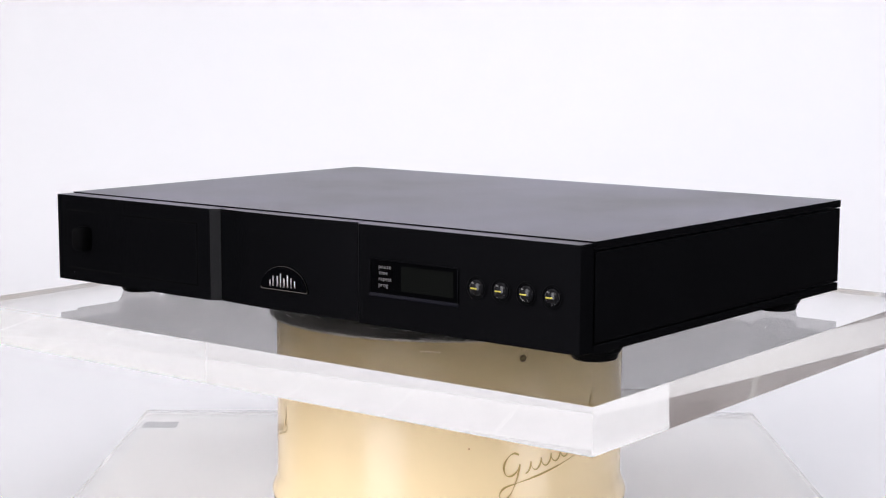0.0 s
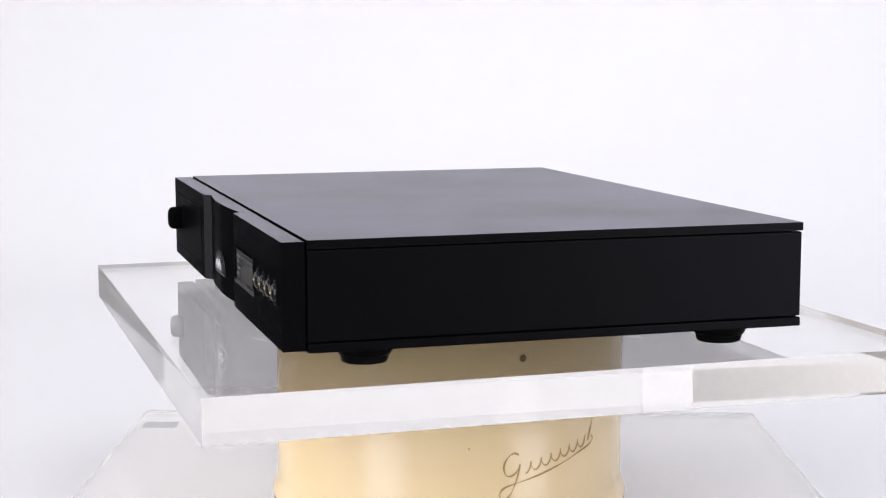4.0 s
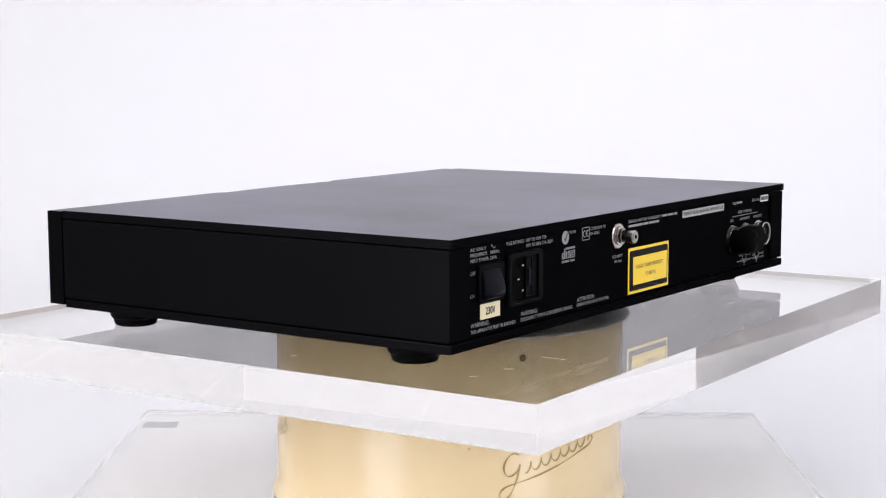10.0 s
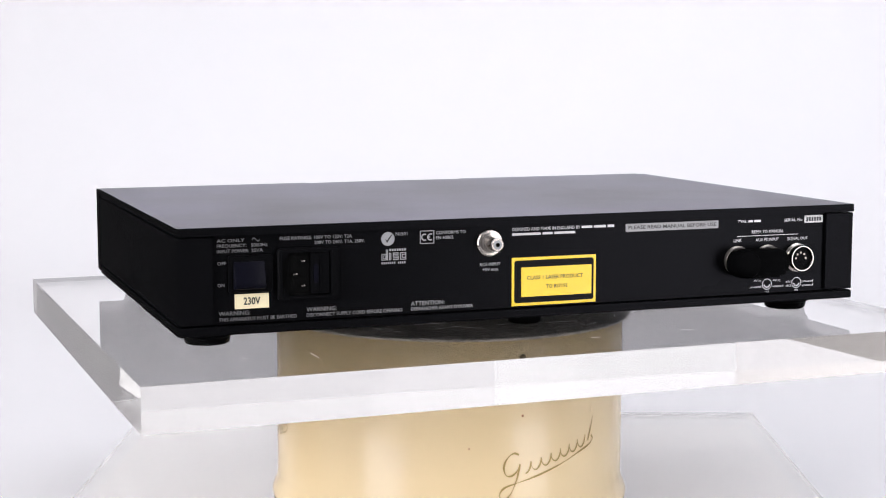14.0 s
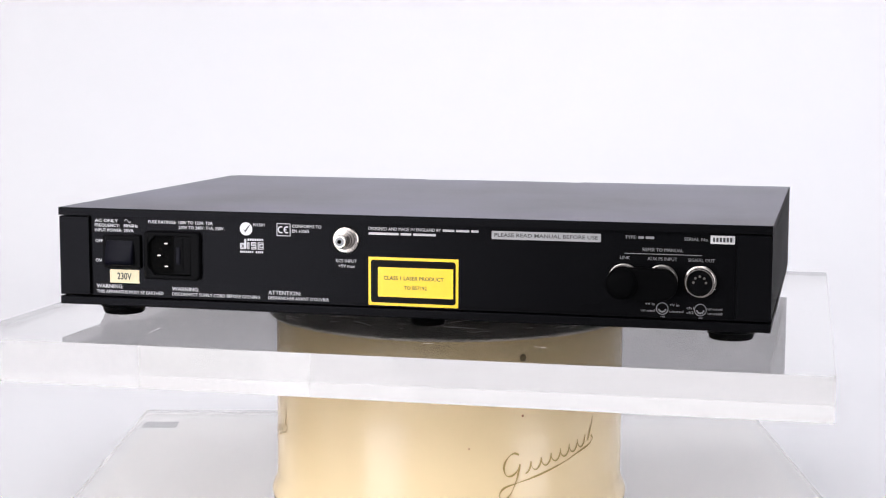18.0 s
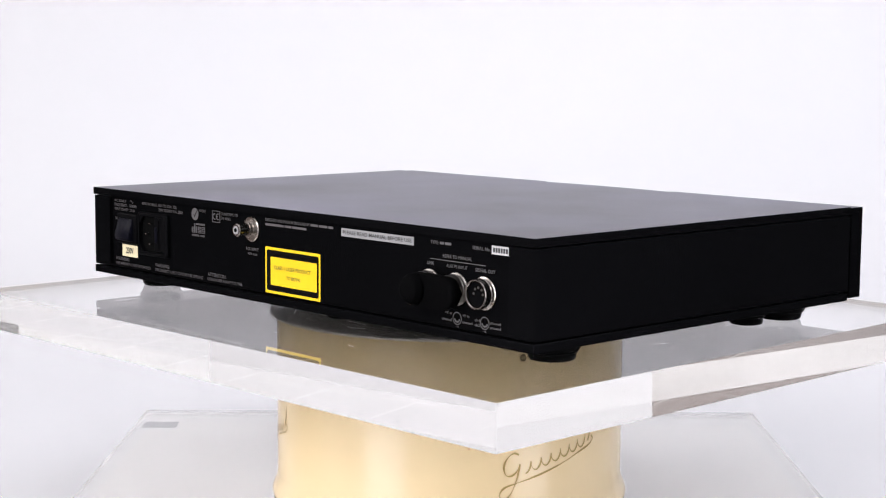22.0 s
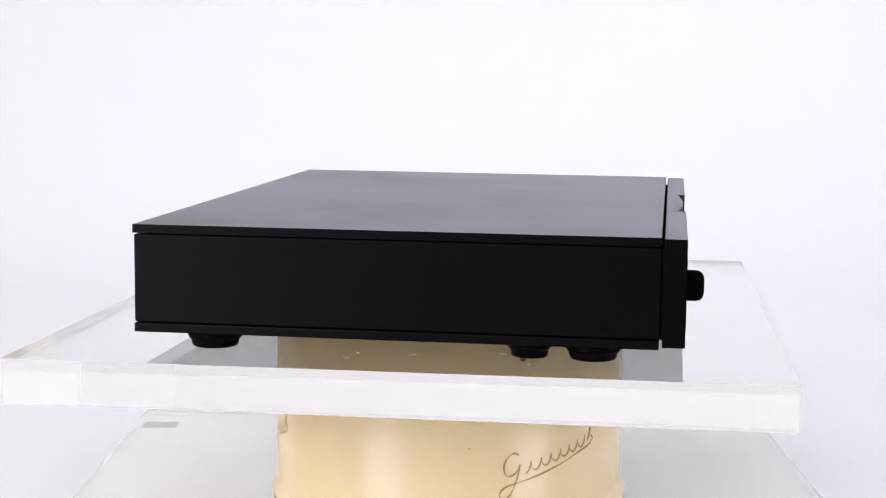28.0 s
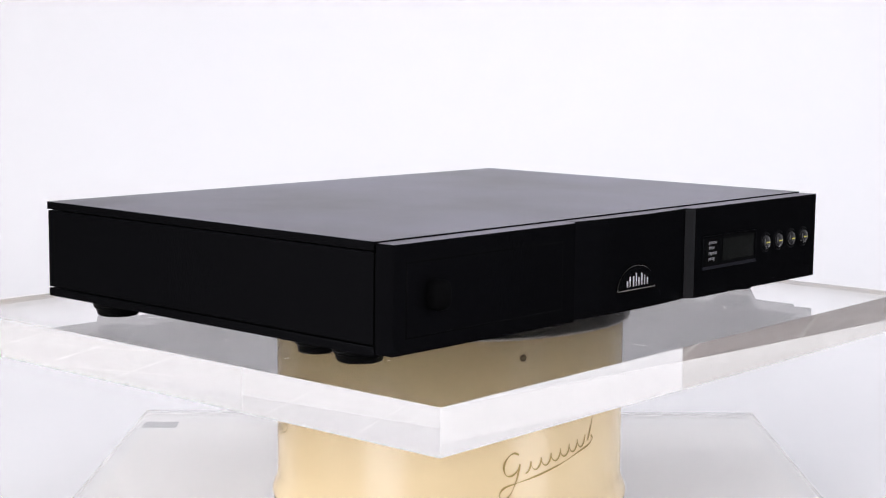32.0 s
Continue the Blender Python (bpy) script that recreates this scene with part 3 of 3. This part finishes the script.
    for x in (74.8, 66.5):
        rear_bar((x - 0.2) / 1000, (x + 0.2) / 1000, 0.0586, 0.0076, panel)
    flat_ring(0.0722, 0.0624, 0.0014, 0.0021, "conformity_mark", 60, 300)
    flat_ring(0.0685, 0.0624, 0.0014, 0.0021, "conformity_mark", 60, 300)
    rear_bar(0.0688, 0.0706, 0.0621, 0.0006, panel)
    # the disc mark: rounded outlines between two rows of small bars
    def outline(x0, x1, z0, z1, w=0.0005):
        for b in ((x0, x1, z0, w), (x0, x1, z1 - w, w), (x0, x0 - w, z0, z1 - z0), (x1 + w, x1, z0, z1 - z0)):
            rear_bar(b[0], b[1], b[2], b[3], panel, name="disc_mark_bar")

    outline(0.0983, 0.0947, 0.0500, 0.0537)
    outline(0.0975, 0.0955, 0.0509, 0.0528, 0.0004)
    outline(0.0956, 0.0944, 0.0500, 0.0562)
    outline(0.0937, 0.0924, 0.0500, 0.0542)
    for z in (0.0500, 0.0510, 0.0520, 0.0530, 0.0538):
        rear_bar(0.0914, 0.0880, z, 0.0005, panel, name="disc_mark_bar")
    rear_bar(0.0914, 0.0909, 0.0520, 0.0023, panel, name="disc_mark_bar")
    rear_bar(0.0885, 0.0880, 0.0500, 0.0023, panel, name="disc_mark_bar")
    outline(0.0871, 0.0834, 0.0500, 0.0543)
    rear_bar(0.0860, 0.0834, 0.0511, 0.0005, panel, name="disc_mark_bar")
    rear_bar(0.0860, 0.0834, 0.0528, 0.0005, panel, name="disc_mark_bar")
    rear_bar(0.0860, 0.0855, 0.0511, 0.0022, panel, name="disc_mark_bar")
    for i in range(7):
        rear_bar(0.0935 - i * 0.00148, 0.0925 - i * 0.00148, 0.0552, 0.0013, panel, name="disc_mark_bar")
    for i in range(12):
        if i != 7:
            rear_bar(0.0983 - i * 0.00124, 0.0975 - i * 0.00124, 0.0478, 0.0012, panel, name="disc_mark_bar")
    for x in (-0.1555, -0.1769):
        flat_ring(x, 0.0239, 0.0031, 0.0035, "pin_diagram")
        for a in (200, 235, 270, 305, 340):
            flat_ring(x - 0.0019 * math.cos(radians(a)), 0.0239 + 0.0019 * math.sin(radians(a)), 0.0, 0.0005, "pin_dot")

    # power switch
    m = at
    sw = part("power_switch", prism(rounded(-0.1873, -0.1625, 0.0358, 0.0565, 0.0012, 3), -0.001, 0.0022, 0.0006, m=m), PLASTIC, player, "black rocker switch")
    rock = prism([(0.0, 0.0), (0.0152, 0.0), (0.0152, 0.0030), (0.0144, 0.0043), (0.0125, 0.0048), (0.0095, 0.0046), (0.0055, 0.0030), (0.0, 0.0014)], -0.0088, 0.0088, 0.0005)
    bmesh.ops.transform(rock, matrix=at @ Matrix.Translation((-0.1759, 0.0531, 0.0012)) @ Matrix(((0, 0, 1, 0), (-1, 0, 0, 0), (0, 1, 0, 0), (0, 0, 0, 1))), verts=rock.verts)
    part("rocker", rock, ROCKER, sw, "", 50)
    # mains inlet with fuse drawer
    def frame_ring(outer, inner, z0, z1, step):
        """A frame between two outlines of as many points, with a sloping outer rim."""
        bm = bmesh.new()
        cx, cy = sum(p[0] for p in outer) / len(outer), sum(p[1] for p in outer) / len(outer)
        top = [(x - math.copysign(step, x - cx), y - math.copysign(step, y - cy)) for x, y in outer]
        loops = [[bm.verts.new(at @ Vector((x, y, z))) for x, y in o] for o, z in ((outer, z0), (outer, z1 - step), (top, z1), (inner, z1), (inner, z0))]
        for k in range(5):
            a, b = loops[k], loops[(k + 1) % 5]
            for i in range(len(outer)):
                j = (i + 1) % len(outer)
                bm.faces.new((a[i], a[j], b[j], b[i]))
        return bm

    inlet = part("mains_inlet", frame_ring(rounded(-0.1598, -0.1236, 0.0300, 0.0595, 0.0024, 4), rounded(-0.1573, -0.1290, 0.0326, 0.0570, 0.0010, 4), 0.0, 0.0034, 0.0008), PLASTIC, player, "black mains inlet with fuse drawer", 35)
    part("socket_well", prism(rounded(-0.1575, -0.1288, 0.0324, 0.0572, 0.0010, 4), 0.0001, 0.0004, m=m), CORE, inlet)
    for z in (0.0326, 0.0570):
        s = 1 if z < 0.04 else -1
        part("well_corner", prism([(-0.1573, z), (-0.1573, z + s * 0.0052), (-0.1528, z)], 0.0003, 0.0030, m=m), PLASTIC, inlet)
    drawer = part("fuse_drawer", prism(rounded(-0.1405, -0.1296, 0.0332, 0.0566, 0.0005, 2), 0.0003, 0.0022, 0.0003, m=m), PLASTIC, inlet, "black fuse drawer")
    part("drawer_rib", prism([(-0.1352, 0.0345), (-0.1345, 0.0345), (-0.1345, 0.0555), (-0.1352, 0.0555)], 0.0022, 0.0027, m=m), PLASTIC, drawer)
    part("drawer_clip", prism(rounded(-0.1390, -0.1362, 0.0395, 0.0500, 0.0008, 3), 0.0022, 0.0030, 0.0004, m=m), ROCKER, drawer, "dark moulded clip")
    for x, z in ((0.1452, 0.0521), (0.1498, 0.0448), (0.1452, 0.0382)):
        part("pin", box(x - 0.0011, x + 0.0011, PANEL + 0.0003, PANEL + 0.0030, z - 0.0004, z + 0.0004, 0.0001), CHROME, inlet, "bright metal pin")
    # stuck labels
    lab = part("voltage_label", box(0.1643, 0.1838, PANEL, PANEL + 0.0003, 0.0266, 0.0349), CREAM_LABEL, player, "cream voltage label")
    lettering("230V", 0.1788, 0.0289, 0.0040, 0.0095, lab, y=PANEL + 0.0005, ink=BLACK_INK, bold=0.018)
    lab = part("manual_label", box(-0.1200, -0.0565, PANEL, PANEL + 0.0003, 0.0606, 0.0654), GREY_LABEL, player, "pale grey instruction label")
    lettering("PLEASE READ MANUAL BEFORE USE", -0.0582, 0.0621, 0.0021, 0.0602, lab, y=PANEL + 0.0005, ink=BLACK_INK, bold=0.008)
    lab = part("serial_label", box(-0.1952, -0.1817, PANEL, PANEL + 0.0003, 0.0616, 0.0663), WHITE_LABEL, player, "small pale label with printed bars")
    for i in range(6):
        rear_bar(-0.1830 - 0.0019 * i, -0.1842 - 0.0019 * i, 0.0627, 0.0025, lab, PANEL + 0.0003, BLACK_INK)
    lab = part("laser_label", box(-0.0368, 0.0178, PANEL, PANEL + 0.0003, 0.0192, 0.0480), YELLOW, player, "yellow and black laser warning label")
    part("black_band", prism(rounded(-0.0162, 0.0352, 0.0210, 0.0462, 0.0015, 3), 0.0003, 0.0005, m=at), LABEL_BLACK, lab)
    part("yellow_field", box(-0.0338, 0.0119, PANEL + 0.0005, PANEL + 0.0007, 0.0245, 0.0421), YELLOW, lab)
    lettering("CLASS 1 LASER PRODUCT", 0.0083, 0.0347, 0.0022, 0.0364, lab, y=PANEL + 0.0008, ink=BLACK_INK, bold=0.012)
    lettering("TO BS7192", -0.0040, 0.0292, 0.0021, 0.0140, lab, y=PANEL + 0.0008, ink=BLACK_INK, bold=0.012)
    # phono socket
    m = Matrix.Translation((0.0318, PANEL, 0.0576)) @ pose(0, 0, 0, -90)
    jack = part("phono_socket", lathe([(0, -0.001), (0.0080, -0.001), (0.0080, 0.0008), (0.0074, 0.0013), (0.0058, 0.0014), (0.0058, 0.0024), (0.0046, 0.0026), (0.0046, 0.0044), (0.0040, 0.0045), (0.0040, 0.0118), (0.0036, 0.0124), (0.0022, 0.0124), (0.0018, 0.0110), (0, 0.0110)], 40, m=m), CHROME, player, "nickel plated phono socket")
    part("insulator", lathe([(0, 0.0112), (0.0012, 0.0112), (0.0019, 0.0122), (0.0026, 0.0123), (0.0026, 0.0127), (0.0016, 0.0128), (0, 0.0117)], 24, m=m), GREY_LABEL, jack)
    part("contact_hole", lathe([(0, 0.0126), (0.0012, 0.0126), (0.0012, 0.0130), (0, 0.0130)], 16, m=m), CORE, jack)
    # screw-ring sockets and the link plug
    for x in (-0.1335, -0.1550, -0.1766):
        m = Matrix.Translation((x, PANEL, 0.0400)) @ pose(0, 0, 0, -90)
        # the two plugged sockets take a darker nickel than the open one
        s = part("din_socket", lathe([(0.0070, -0.001), (0.0090, -0.001), (0.0090, 0.0008), (0.0080, 0.0012), (0.0080, 0.0022), (0.0084, 0.0026), (0.0080, 0.0030), (0.0081, 0.0068), (0.0079, 0.0073), (0.0074, 0.0073), (0.0071, 0.0068), (0.0070, 0.0010), (0.0070, -0.001)], 40, m=m), CHROME if x < -0.17 else DARK_NICKEL, player, "nickel ringed din socket")
        part("insert", lathe([(0, 0.0010), (0.0072, 0.0010), (0.0072, 0.0048), (0, 0.0048)], 32, m=m), PLASTIC, s)
        for a in (180, 225, 270, 315, 360):
            p = m @ Matrix.Translation((0.0035 * math.cos(radians(a)), -0.0035 * math.sin(radians(a)) * -1, 0.0048))
            part("pin_hole", lathe([(0, 0.0), (0.0007, 0.0), (0.0007, 0.0003), (0, 0.0003)], 10, m=p), DARK_NICKEL if x < -0.17 else CORE, s)
    plug = bmesh.new()
    m = Matrix.Translation((-0.1335, PANEL, 0.0388)) @ pose(0, 0, 0, -90)
    lathe([(0.0090, 0.003), (0.0092, 0.0085), (0.0087, 0.0140), (0.0070, 0.0172), (0.0045, 0.0184), (0, 0.0187)], 32, bm=plug, m=m)
    part("link_plug", plug, PLUG, player, "black moulded link plug")
    part("link_plug", prism(rounded(0.1290, 0.1645, 0.0298, 0.0476, 0.0082, 6), 0.0055, 0.0125, 0.0015, m=at), PLUG, player, "black moulded link plug body")


rear()


# ---- floor and wall tiles ----
def tiles():
    wall = bpy.data.objects["wall_west"]
    bm = box(0.0, 0.008, -0.546, 0.546, -0.146, 0.146, 0.002, segments=1)
    me = bpy.data.meshes.new("wall_tile")
    bm.to_mesh(me)
    bm.free()
    finish(me, TILE)
    for i in range(3):
        for j in range(9):
            t = new("wall_tile", me)
            t.parent = wall
            t.location = (X0, 0.45 + i * 1.1, FLOOR_Z + 0.16 + j * 0.3)
    bm = box(-0.168, 0.168, -0.168, 0.168, -0.006, 0.0, 0.002, segments=1)
    me = bpy.data.meshes.new("tile")
    bm.to_mesh(me)
    bm.free()
    finish(me, TILE)
    spin = pose(0, 0, 0, 0, 0, 28)
    joints = bmesh.new()
    for i in range(-12, 12):
        for j in range(-14, 10):
            p = spin @ Vector((i * 0.352, j * 0.352, 0)) + Vector((-4.0, 0.6, FLOOR_Z))
            if p.x < X0 + 0.26 or p.x > -0.75 and p.y > -0.4 or p.x > 0.3 * p.y - 0.6 or p.y < -2.9 or p.y > 2.05:
                continue
            t = new("tile", me)
            t.parent = floor
            at = t.matrix_local = Matrix.Translation(p) @ spin
            joints.faces.new([joints.verts.new(at @ Vector((x * 0.176, y * 0.176, -0.0025))) for x, y in ((-1, -1), (1, -1), (1, 1), (-1, 1))])
    part("grout", joints, GROUT, floor, "pale grout between the brown tiles")


tiles()


# ---- motion ----
def motions():
    turn = [(0.0, -38.99), (0.5, -43.22), (1.0, -47.48), (1.5, -51.73), (2.0, -56.02), (2.5, -60.30), (3.0, -64.56), (3.5, -68.80), (5.5, -85.85), (6.5, -94.32), (7.5, -102.92), (8.5, -111.55),
            (9.5, -120.15), (10.5, -128.68), (11.5, -137.36), (12.5, -146.26), (13.5, -155.15), (14.5, -163.78), (16.5, -180.90), (17.5, -189.35), (18.5, -197.88), (19.5, -206.32), (20.5, -214.48),
            (21.5, -222.58), (22.5, -231.02), (23.5, -239.57), (24.5, -248.20), (25.5, -256.66), (27.5, -273.68), (28.5, -282.12), (29.5, -290.46), (30.5, -298.76), (31.5, -307.30), (32.0, -311.70)]
    tilt = pose(0, 0, 0, 0.3755) @ pose(0, 0, 0, 0, 0.1417)
    walk(player, [(t, pose(0, 0, 0, 0, 0, a) @ tilt @ pose(-0.0031, -0.0045, 0)) for t, a in turn])
    walk(slab_thing, [(t, pose(0, 0, 0, 0, 0, a) @ tilt @ pose(-0.0004, 0.0023, 0, 0, 0, 1.117)) for t, a in turn])


motions()
